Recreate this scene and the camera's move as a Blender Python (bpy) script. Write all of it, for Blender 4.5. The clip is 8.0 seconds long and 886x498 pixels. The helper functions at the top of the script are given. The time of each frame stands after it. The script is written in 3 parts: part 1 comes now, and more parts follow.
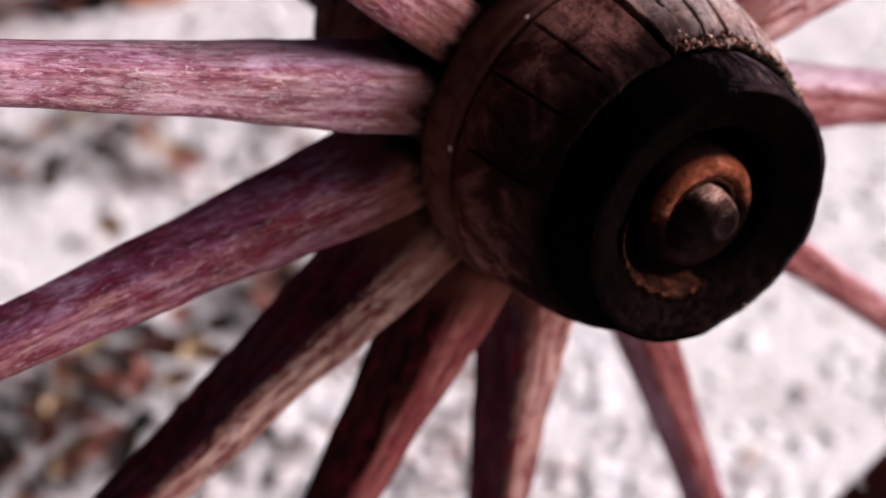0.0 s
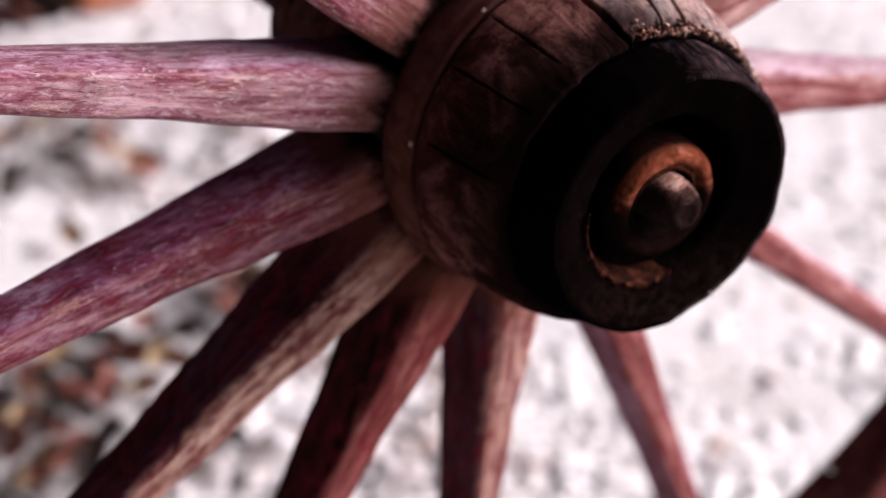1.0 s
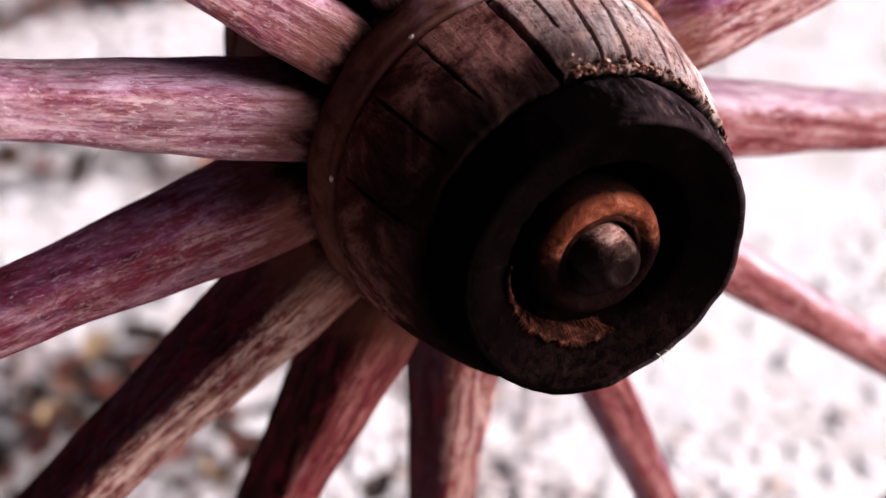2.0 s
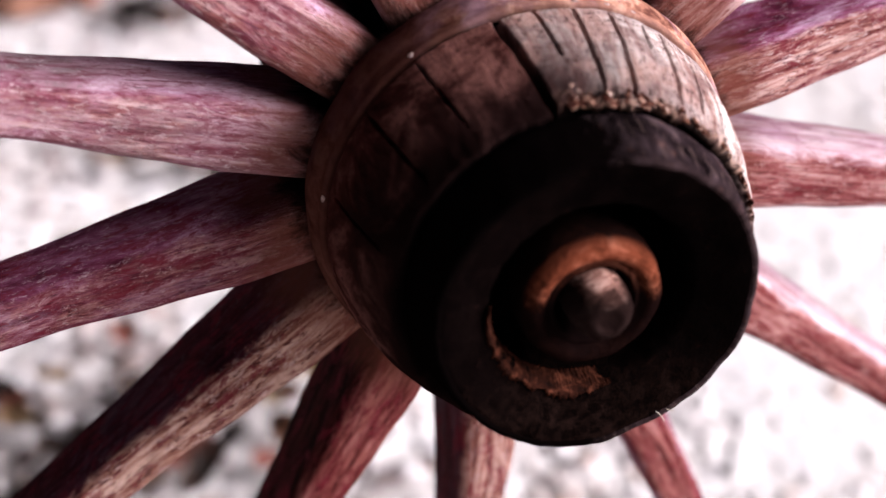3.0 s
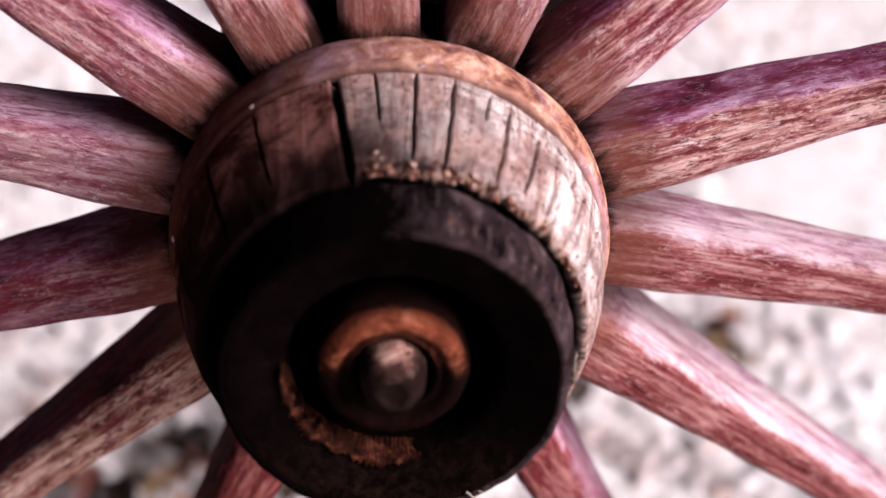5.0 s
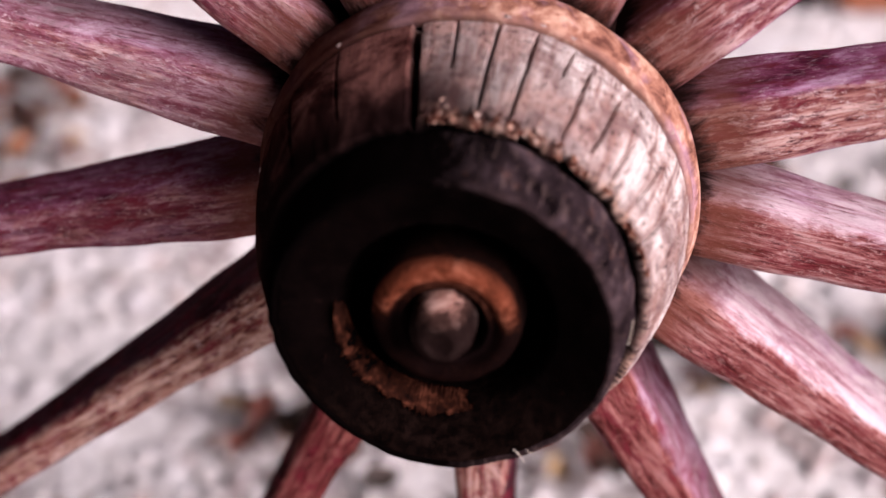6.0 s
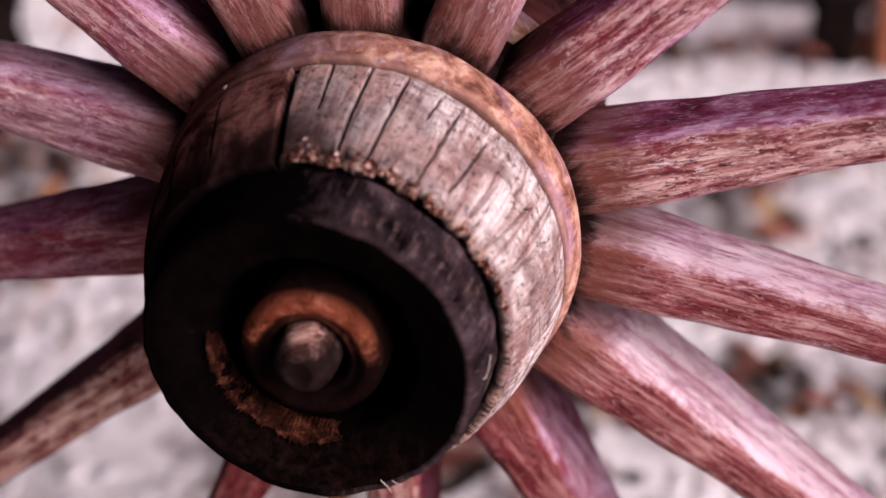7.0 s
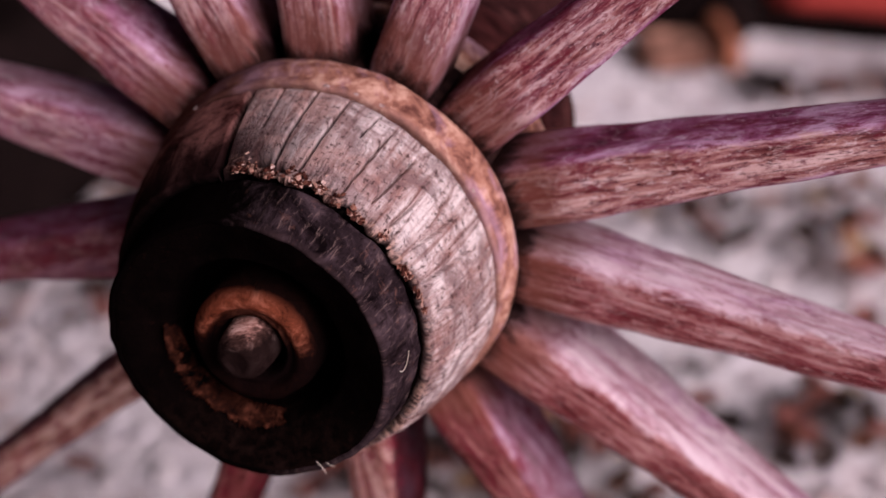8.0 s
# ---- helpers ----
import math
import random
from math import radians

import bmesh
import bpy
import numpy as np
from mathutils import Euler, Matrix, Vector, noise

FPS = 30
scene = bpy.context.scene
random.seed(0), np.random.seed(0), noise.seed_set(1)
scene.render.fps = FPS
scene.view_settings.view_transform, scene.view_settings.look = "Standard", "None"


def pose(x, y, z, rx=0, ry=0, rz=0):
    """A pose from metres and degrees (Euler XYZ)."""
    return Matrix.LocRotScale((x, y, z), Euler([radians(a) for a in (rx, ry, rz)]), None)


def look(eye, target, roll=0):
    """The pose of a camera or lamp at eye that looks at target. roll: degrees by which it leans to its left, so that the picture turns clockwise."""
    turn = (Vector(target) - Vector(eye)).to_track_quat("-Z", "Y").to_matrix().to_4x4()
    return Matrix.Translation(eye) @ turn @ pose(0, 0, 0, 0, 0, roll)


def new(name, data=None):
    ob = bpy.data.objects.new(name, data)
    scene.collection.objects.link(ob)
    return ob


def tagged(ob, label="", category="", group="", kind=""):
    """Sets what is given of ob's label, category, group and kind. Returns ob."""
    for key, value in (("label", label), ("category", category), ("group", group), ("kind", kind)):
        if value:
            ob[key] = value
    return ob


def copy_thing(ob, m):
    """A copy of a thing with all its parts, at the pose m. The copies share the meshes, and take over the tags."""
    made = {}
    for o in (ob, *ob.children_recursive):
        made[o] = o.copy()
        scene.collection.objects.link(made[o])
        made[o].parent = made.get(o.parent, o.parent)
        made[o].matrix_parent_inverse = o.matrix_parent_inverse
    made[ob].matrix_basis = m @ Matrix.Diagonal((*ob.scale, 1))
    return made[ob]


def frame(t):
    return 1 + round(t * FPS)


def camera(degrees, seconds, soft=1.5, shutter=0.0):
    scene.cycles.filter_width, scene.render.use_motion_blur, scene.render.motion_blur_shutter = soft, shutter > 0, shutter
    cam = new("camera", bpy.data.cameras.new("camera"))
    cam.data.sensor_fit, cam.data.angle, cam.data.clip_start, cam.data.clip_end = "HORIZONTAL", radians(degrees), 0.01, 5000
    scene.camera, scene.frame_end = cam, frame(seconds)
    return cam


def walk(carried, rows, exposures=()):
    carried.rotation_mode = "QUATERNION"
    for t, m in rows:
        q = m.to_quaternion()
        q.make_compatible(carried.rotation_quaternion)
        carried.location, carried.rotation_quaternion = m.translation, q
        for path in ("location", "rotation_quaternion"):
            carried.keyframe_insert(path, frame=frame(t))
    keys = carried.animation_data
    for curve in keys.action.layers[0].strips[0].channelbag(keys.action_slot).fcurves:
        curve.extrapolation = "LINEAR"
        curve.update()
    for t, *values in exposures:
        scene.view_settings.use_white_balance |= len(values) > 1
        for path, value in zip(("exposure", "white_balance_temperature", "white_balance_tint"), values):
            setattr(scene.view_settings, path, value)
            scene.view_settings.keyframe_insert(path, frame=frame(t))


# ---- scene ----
DEG, HUB_Z = 28.47, 0.75
cam = camera(DEG, 8.0, 1.5)
cam.data.dof.use_dof = True
cam.data.dof.focus_distance = 0.93
cam.data.dof.aperture_fstop = 3.4
PATH = [
    (0.0, look((-0.5950, -0.8010, 1.2422), (-0.1413, -0.0747, 0.7258), 5.66)),
    (0.5, look((-0.5964, -0.8036, 1.2442), (-0.1178, -0.0964, 0.7238), 6.02)),
    (1.0, look((-0.5943, -0.8008, 1.2398), (-0.1230, -0.0851, 0.7243), 4.73)),
    (1.2, look((-0.5921, -0.7968, 1.2357), (-0.1154, -0.0818, 0.7242), 4.32)),
    (2.3, look((-0.3617, -0.7807, 1.2335), (-0.0294, -0.0060, 0.6955), 3.82)),
    (2.5, look((-0.3390, -0.7767, 1.2303), (-0.0318, 0.0084, 0.6925), 3.72)),
    (3.0, look((-0.2929, -0.7813, 1.2232), (-0.0306, 0.0229, 0.6898), 3.83)),
    (3.5, look((-0.2103, -0.7967, 1.2282), (0.0229, 0.0279, 0.7128), 3.75)),
    (4.0, look((-0.1444, -0.8218, 1.2458), (0.0213, 0.0171, 0.7273), 2.74)),
    (4.2, look((-0.1140, -0.8383, 1.2350), (0.0268, 0.0148, 0.7327), 2.30)),
    (5.3, look((0.0206, -0.7907, 1.2535), (0.0152, 0.0477, 0.7085), 1.40)),
    (5.5, look((0.0469, -0.7871, 1.2450), (-0.0020, 0.0488, 0.6984), 0.89)),
    (6.0, look((0.0913, -0.7960, 1.2447), (-0.0230, 0.0263, 0.6873), 1.22)),
    (6.5, look((0.1453, -0.7982, 1.2484), (0.0175, 0.0281, 0.6999), 0.78)),
    (7.0, look((0.2120, -0.8054, 1.2523), (0.0350, 0.0242, 0.7227), -0.02)),
    (7.5, look((0.2925, -0.8237, 1.2690), (0.0525, -0.0025, 0.7513), -1.51)),
    (8.0, look((0.3747, -0.8557, 1.2847), (0.0856, -0.0444, 0.7767), -2.67)),
]

EXPOSURE = [(0.0, 0.98, 5920, 17), (1.2, 1.14, 5910, 16.5), (3.0, 1.27, 5890, 15.5), (4.0, 1.30, 5890, 15), (5.5, 1.03, 6070, 22), (7.5, 0.50, 6120, 31), (8.0, 0.30, 6120, 34)]
walk(cam, PATH, EXPOSURE)

# ---- daylight ----
SUN_DIR = Vector((0.80, -0.38, 0.48)).normalized()
world = bpy.data.worlds.new("world")
scene.world = world
world.use_nodes = True
wn = world.node_tree
sky = wn.nodes.new("ShaderNodeTexSky")
sky.sky_type = "NISHITA"
sky.sun_disc = False
sky.sun_elevation = math.asin(SUN_DIR.z)
sky.sun_rotation = math.atan2(SUN_DIR.x, SUN_DIR.y)
wn.links.new(sky.outputs[0], wn.nodes["Background"].inputs[0])
wn.nodes["Background"].inputs[1].default_value = 0.004
sun_data = bpy.data.lights.new("sun", "SUN")
sun_data.energy, sun_data.angle, sun_data.color = 5.9, radians(46), (1.0, 0.92, 0.87)
sun = new("sun", sun_data)
sun.matrix_world = look(SUN_DIR * 20, (0, 0, 0))


# ---- materials ----
class Mat:
    """A node material with short ways to make noise, ramps and mixes."""

    def __init__(self, name, rough=0.8, metal=0.0, spec=0.3):
        self.m = bpy.data.materials.new(name)
        self.m.use_nodes = True
        self.t = self.m.node_tree
        self.b = self.t.nodes["Principled BSDF"]
        self.b.inputs["Roughness"].default_value = rough
        self.b.inputs["Metallic"].default_value = metal
        self.b.inputs["Specular IOR Level"].default_value = spec
        self.tc = self.t.nodes.new("ShaderNodeTexCoord").outputs["Object"]

    def node(self, kind, **ins):
        n = self.t.nodes.new(kind)
        for k, v in ins.items():
            self.put(n.inputs[k], v)
        return n

    def put(self, socket, v):
        if isinstance(v, bpy.types.NodeSocket):
            self.t.links.new(v, socket)
        else:
            socket.default_value = v

    def shuffled(self):
        """Object coordinates moved by a random step for each object."""
        info = self.t.nodes.new("ShaderNodeObjectInfo")
        s = self.node("ShaderNodeVectorMath")
        s.operation = "SCALE"
        s.inputs[0].default_value = (13.7, 7.9, 5.3)
        self.put(s.inputs["Scale"], info.outputs["Random"])
        a = self.node("ShaderNodeVectorMath")
        self.put(a.inputs[0], self.tc)
        self.put(a.inputs[1], s.outputs[0])
        return a.outputs[0]

    def noise(self, vec, stretch=(1, 1, 1), scale=10, detail=5, rough=0.6, dist=0.0):
        mp = self.node("ShaderNodeMapping", Vector=vec, Scale=stretch)
        n = self.node("ShaderNodeTexNoise", Vector=mp.outputs[0], Scale=scale, Detail=detail, Roughness=rough, Distortion=dist)
        return n.outputs["Fac"]

    def cells(self, vec, scale, feature="F1"):
        n = self.node("ShaderNodeTexVoronoi", Vector=vec, Scale=scale)
        n.feature = feature
        return n

    def ramp(self, fac, stops):
        r = self.node("ShaderNodeValToRGB", Fac=fac)
        while len(r.color_ramp.elements) < len(stops):
            r.color_ramp.elements.new(0.5)
        for e, (p, c) in zip(r.color_ramp.elements, stops):
            e.position = p
            e.color = (*c, 1) if isinstance(c, tuple) else (c, c, c, 1)
        return r.outputs[0]

    def mix(self, fac, a, b, mode="MIX"):
        n = self.t.nodes.new("ShaderNodeMix")
        n.data_type, n.blend_type = "RGBA", mode
        self.put(n.inputs[0], fac)
        for s, v in ((n.inputs[6], a), (n.inputs[7], b)):
            self.put(s, (*v, 1) if isinstance(v, tuple) else v)
        return n.outputs[2]

    def math(self, op, a, b=0.0):
        n = self.t.nodes.new("ShaderNodeMath")
        n.operation = op
        self.put(n.inputs[0], a)
        self.put(n.inputs[1], b)
        return n.outputs[0]

    def axis(self, which):
        s = self.node("ShaderNodeSeparateXYZ", Vector=self.tc)
        return s.outputs[which]

    def done(self, color, bump=None, dist=0.001, strength=0.6, rough=None):
        self.put(self.b.inputs["Base Color"], color)
        if bump is not None:
            n = self.node("ShaderNodeBump", Height=bump, Distance=dist, Strength=strength)
            self.t.links.new(n.outputs[0], self.b.inputs["Normal"])
        if rough is not None:
            self.put(self.b.inputs["Roughness"], rough)
        return self.m


def make_spoke_wood():
    """Weathered spoke along local x: chalky mauve paint on the flanks, bare or red-stained wood on the worn front.
    The object's colour says how much painted flank shade, chalk, red stain and tan wood each spoke shows."""
    k = Mat("painted_spoke_wood", 0.85, spec=0.02)
    v = k.shuffled()
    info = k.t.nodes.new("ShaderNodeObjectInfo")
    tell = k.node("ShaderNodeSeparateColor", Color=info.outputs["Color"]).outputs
    flank_shade, chalk, stain, tan = tell[0], tell[1], tell[2], info.outputs["Alpha"]
    grain = k.noise(v, (8, 130, 130), 1.5, 9, 0.72, 0.3)
    fine = k.noise(v, (45, 420, 420), 1.4, 5, 0.72, 0.3)
    patch = k.noise(v, (12, 24, 24), 1.6, 8, 0.72, 0.8)
    cloud = k.noise(v, (7, 16, 16), 1.6, 9, 0.74, 0.7)
    red = k.noise(v, (30, 85, 85), 1.4, 9, 0.8, 0.5)
    chips = k.noise(v, (58, 300, 300), 1.3, 8, 0.8, 0.4)
    flake = k.noise(v, (85, 240, 240), 1.3, 9, 0.85, 0.5)
    # the worn front
    wood = k.ramp(grain, [(0.39, (0.09, 0.012, 0.014)), (0.46, (0.21, 0.050, 0.053)), (0.53, (0.40, 0.165, 0.160)), (0.61, (0.64, 0.44, 0.43))])
    pale = k.ramp(grain, [(0.39, (0.10, 0.030, 0.021)), (0.47, (0.32, 0.155, 0.112)), (0.57, (0.62, 0.42, 0.335))])
    pale = k.mix(k.ramp(chips, [(0.41, 0.95), (0.47, 0.0)]), pale, (0.030, 0.008, 0.006))
    wood = k.mix(tan, wood, pale)
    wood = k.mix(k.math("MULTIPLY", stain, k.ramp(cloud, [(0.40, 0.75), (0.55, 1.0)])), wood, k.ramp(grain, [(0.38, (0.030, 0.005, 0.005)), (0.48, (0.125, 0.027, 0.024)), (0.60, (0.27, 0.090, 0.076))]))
    wood = k.mix(k.ramp(flake, [(0.53, 0.0), (0.60, 0.75)]), wood, k.mix(stain, (0.68, 0.52, 0.50), (0.32, 0.115, 0.10)))
    wood = k.mix(k.ramp(chips, [(0.38, 0.9), (0.45, 0.0)]), wood, (0.045, 0.007, 0.007))
    # the painted flanks
    paint = k.ramp(cloud, [(0.39, (0.06, 0.008, 0.022)), (0.45, (0.15, 0.029, 0.066)), (0.52, (0.26, 0.078, 0.150)), (0.61, (0.48, 0.28, 0.39))])
    paint = k.mix(k.ramp(grain, [(0.37, 0.6), (0.48, 0.0)]), paint, (0.10, 0.018, 0.036))
    paint = k.mix(k.math("MULTIPLY", chalk, k.ramp(patch, [(0.36, 0.25), (0.50, 1.0)])), paint, k.ramp(grain, [(0.38, (0.36, 0.18, 0.205)), (0.47, (0.54, 0.375, 0.395)), (0.58, (0.64, 0.51, 0.52))]))
    paint = k.mix(k.ramp(flake, [(0.55, 0.0), (0.61, 0.65)]), paint, (0.64, 0.50, 0.53))
    # flanks turned from the sun darkened here, shade mixed into the paint
    paint = k.mix(flank_shade, paint, k.ramp(grain, [(0.40, (0.005, 0.0010, 0.0010)), (0.65, (0.060, 0.011, 0.010))]))
    # the paint ends along the front arrises
    side = k.math("ADD", k.math("MULTIPLY", k.axis(1), 0.80), k.math("ABSOLUTE", k.axis(2)))
    side = k.math("ADD", side, k.math("MULTIPLY", k.math("SUBTRACT", patch, 0.46), 0.034))
    bare = k.ramp(k.math("ADD", k.math("MULTIPLY", side, -10.0), 0.5), [(0.47, 0.0), (0.53, 1.0)])
    # where the paint still lies over the front too
    cover = k.t.nodes.new("ShaderNodeAttribute")
    cover.attribute_type, cover.attribute_name = "OBJECT", "cover"
    bare = k.math("MULTIPLY", bare, k.math("SUBTRACT", 1.0, k.math("MULTIPLY", cover.outputs["Fac"], k.ramp(red, [(0.40, 0.3), (0.50, 1.0)]))))
    c = k.mix(bare, paint, wood)
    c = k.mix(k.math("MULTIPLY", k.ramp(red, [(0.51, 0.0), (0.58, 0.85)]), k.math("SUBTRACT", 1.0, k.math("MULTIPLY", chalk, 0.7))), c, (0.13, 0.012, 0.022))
    c = k.mix(k.ramp(fine, [(0.34, 0.8), (0.41, 0.0)]), c, (0.05, 0.010, 0.013))
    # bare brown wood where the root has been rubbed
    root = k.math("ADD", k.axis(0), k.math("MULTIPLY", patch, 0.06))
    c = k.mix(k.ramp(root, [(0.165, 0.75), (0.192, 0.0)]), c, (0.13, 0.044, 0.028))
    # contact shade at the hub, painted as a near-black root
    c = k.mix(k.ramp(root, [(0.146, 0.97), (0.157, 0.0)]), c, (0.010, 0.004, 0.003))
    h = k.math("ADD", k.math("MULTIPLY", fine, 0.6), k.math("ADD", grain, k.math("MULTIPLY", chips, 0.7)))
    return k.done(c, h, 0.0024, 1.0)


def make_barrel_wood():
    """Grey weathered end of a turned hub, dark brown past its wide crack from stain and painted shade."""
    k = Mat("weathered_hub_wood", 0.85, spec=0.0)
    ring = k.node("ShaderNodeCombineXYZ", X=k.math("MULTIPLY", k.math("ARCTAN2", k.axis(2), k.axis(0)), 0.105), Y=k.axis(1)).outputs[0]
    grain = k.noise(ring, (130, 12, 1), 1.4, 9, 0.72, 0.5)
    fine = k.noise(ring, (380, 45, 1), 1.4, 5, 0.75, 0.3)
    speck = k.noise(ring, (200, 160, 1), 1.2, 6, 0.78)
    blot = k.noise(k.tc, (1, 1, 1), 26, 7, 0.7, 0.5)
    wash = k.noise(ring, (14, 30, 1), 1.4, 8, 0.75, 1.0)
    pale = k.ramp(grain, [(0.37, (0.16, 0.085, 0.072)), (0.46, (0.46, 0.345, 0.315)), (0.56, (0.70, 0.60, 0.56))])
    pale = k.mix(k.ramp(blot, [(0.46, 0.0), (0.62, 0.75)]), pale, (0.26, 0.115, 0.09))
    pale = k.mix(k.ramp(wash, [(0.46, 0.0), (0.58, 0.75)]), pale, (0.17, 0.105, 0.10))
    near = k.math("ADD", k.axis(0), k.math("MULTIPLY", wash, 0.08))
    pale = k.mix(k.ramp(k.math("ADD", near, 0.5), [(0.530, 0.72), (0.592, 0.0)]), pale, k.ramp(blot, [(0.43, (0.09, 0.040, 0.034)), (0.52, (0.30, 0.165, 0.135)), (0.60, (0.50, 0.35, 0.30))]))
    dark = k.ramp(blot, [(0.37, (0.007, 0.0022, 0.0019)), (0.48, (0.050, 0.016, 0.0135)), (0.62, (0.20, 0.085, 0.070))])
    # deeper shade painted on the barrel's far left
    far_shade = k.math("ADD", k.axis(0), k.math("MULTIPLY", blot, 0.05))
    dark = k.mix(k.ramp(k.math("ADD", far_shade, 0.5), [(0.400, 0.6), (0.465, 0.0)]), dark, (0.034, 0.010, 0.008))
    side = k.math("ADD", k.math("ADD", k.axis(0), k.math("MULTIPLY", k.axis(1), 0.14)), k.math("ADD", 0.0337, k.math("MULTIPLY", k.math("SUBTRACT", blot, 0.5), 0.008)))
    c = k.mix(k.ramp(k.math("ADD", side, 0.5), [(0.497, 1.0), (0.503, 0.0)]), pale, dark)
    c = k.mix(k.ramp(speck, [(0.39, 0.8), (0.46, 0.0)]), c, (0.030, 0.011, 0.009))
    # scorched, crumbling fibres at the front edge
    front = k.math("ADD", k.axis(1), k.math("MULTIPLY", k.math("SUBTRACT", blot, 0.5), 0.05))
    edge = k.math("MULTIPLY", k.ramp(k.math("ADD", front, 0.5), [(0.396, 0.9), (0.405, 0.0)]), k.ramp(k.math("ADD", side, 0.5), [(0.500, 0.0), (0.512, 1.0)]))
    soot = k.math("MULTIPLY", k.ramp(k.math("ADD", front, 0.5), [(0.406, 0.88), (0.445, 0.0)]), k.ramp(k.math("ADD", side, 0.5), [(0.518, 1.0), (0.570, 0.0)]))
    c = k.mix(soot, c, (0.018, 0.008, 0.008))
    # black axle grease that has crept back from the hub end on the old side
    creep = k.math("ADD", k.math("ADD", k.axis(1), k.math("MULTIPLY", k.axis(0), 0.35)), k.math("MULTIPLY", k.math("SUBTRACT", blot, 0.5), 0.09))
    creep = k.math("MULTIPLY", k.ramp(k.math("ADD", creep, 0.5), [(0.368, 0.97), (0.420, 0.0)]), k.ramp(k.math("ADD", side, 0.5), [(0.500, 1.0), (0.520, 0.0)]))
    c = k.mix(creep, c, (0.006, 0.0026, 0.0023))
    c = k.mix(edge, c, k.mix(k.ramp(speck, [(0.47, 0.0), (0.58, 1.0)]), (0.035, 0.010, 0.006), (0.50, 0.29, 0.21)))
    c = k.mix(k.ramp(fine, [(0.30, 0.8), (0.42, 0.0)]), c, (0.012, 0.005, 0.004))
    # undercut behind the front edge coloured black for its shade
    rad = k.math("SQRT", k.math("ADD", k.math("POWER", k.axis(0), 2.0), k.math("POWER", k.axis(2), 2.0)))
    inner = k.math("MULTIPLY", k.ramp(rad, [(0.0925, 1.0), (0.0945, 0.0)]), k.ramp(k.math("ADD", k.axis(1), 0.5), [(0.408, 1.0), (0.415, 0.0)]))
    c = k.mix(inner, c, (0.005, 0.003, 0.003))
    return k.done(c, k.math("ADD", k.math("ADD", k.math("MULTIPLY", fine, 0.6), grain), speck), 0.003, 1.0)


def make_charred():
    """Black grease over end grain, browner where it has dried. Light bounced onto the lower part is painted in."""
    k = Mat("greased_black_hub_end", 0.85, spec=0.0)
    blot = k.noise(k.tc, (1, 1, 1), 34, 7, 0.7, 0.5)
    crust = k.noise(k.tc, (1, 1, 1), 150, 6, 0.75, 0.3)
    c = k.ramp(blot, [(0.42, (0.0012, 0.0007, 0.0007)), (0.62, (0.0024, 0.0013, 0.0012)), (0.80, (0.012, 0.006, 0.005))])
    c = k.mix(k.ramp(crust, [(0.60, 0.0), (0.72, 0.5)]), c, (0.014, 0.006, 0.005))
    # ground bounce painted as a browner lower part
    bounce = k.math("ADD", k.axis(2), k.math("MULTIPLY", k.math("SUBTRACT", blot, 0.5), 0.10))
    c = k.mix(k.ramp(k.math("ADD", bounce, 0.5), [(0.440, 0.7), (0.466, 0.0)]), c, k.mix(k.ramp(crust, [(0.42, 0.0), (0.6, 1.0)]), (0.0015, 0.0008, 0.0007), (0.0085, 0.0042, 0.0034)))
    return k.done(c, k.math("ADD", blot, crust), 0.0022, 0.9)


def make_hoop():
    """Dark iron hoop with a bluish bloom, scratched across, with rusty scabs and a rubbed front edge."""
    k = Mat("dark_worn_hoop", 0.8, 0.0, 0.0)
    ring = k.node("ShaderNodeCombineXYZ", X=k.math("MULTIPLY", k.math("ARCTAN2", k.axis(2), k.axis(0)), 0.087), Y=k.axis(1)).outputs[0]
    blot = k.noise(ring, (1, 1, 1), 38, 7, 0.7, 0.6)
    scr = k.noise(ring, (260, 50, 1), 1.2, 7, 0.78, 0.5)
    c = k.ramp(blot, [(0.36, (0.003, 0.0018, 0.0022)), (0.50, (0.016, 0.010, 0.0115)), (0.64, (0.046, 0.030, 0.033))])
    c = k.mix(k.ramp(scr, [(0.55, 0.0), (0.66, 0.75)]), c, (0.13, 0.085, 0.075))
    c = k.mix(k.ramp(scr, [(0.36, 0.8), (0.45, 0.0)]), c, (0.004, 0.002, 0.002))
    rust = k.noise(ring, (1, 1, 1), 75, 7, 0.75, 0.4)
    c = k.mix(k.ramp(rust, [(0.58, 0.0), (0.68, 0.7)]), c, (0.11, 0.050, 0.036))
    lip = k.math("ADD", k.axis(1), k.math("MULTIPLY", k.math("SUBTRACT", rust, 0.5), 0.016))
    c = k.mix(k.ramp(k.math("ADD", lip, 0.5), [(0.3615, 0.45), (0.3650, 0.0)]), c, (0.050, 0.030, 0.028))
    # half away from the sun painted black for its shade
    hoop_shade = k.math("ADD", k.axis(0), k.math("MULTIPLY", k.math("SUBTRACT", blot, 0.5), 0.06))
    c = k.mix(k.ramp(k.math("ADD", hoop_shade, 0.5), [(0.500, 1.0), (0.525, 0.0)]), c, (0.0012, 0.0007, 0.0007))
    return k.done(c, k.math("ADD", blot, scr), 0.0016, 0.9)


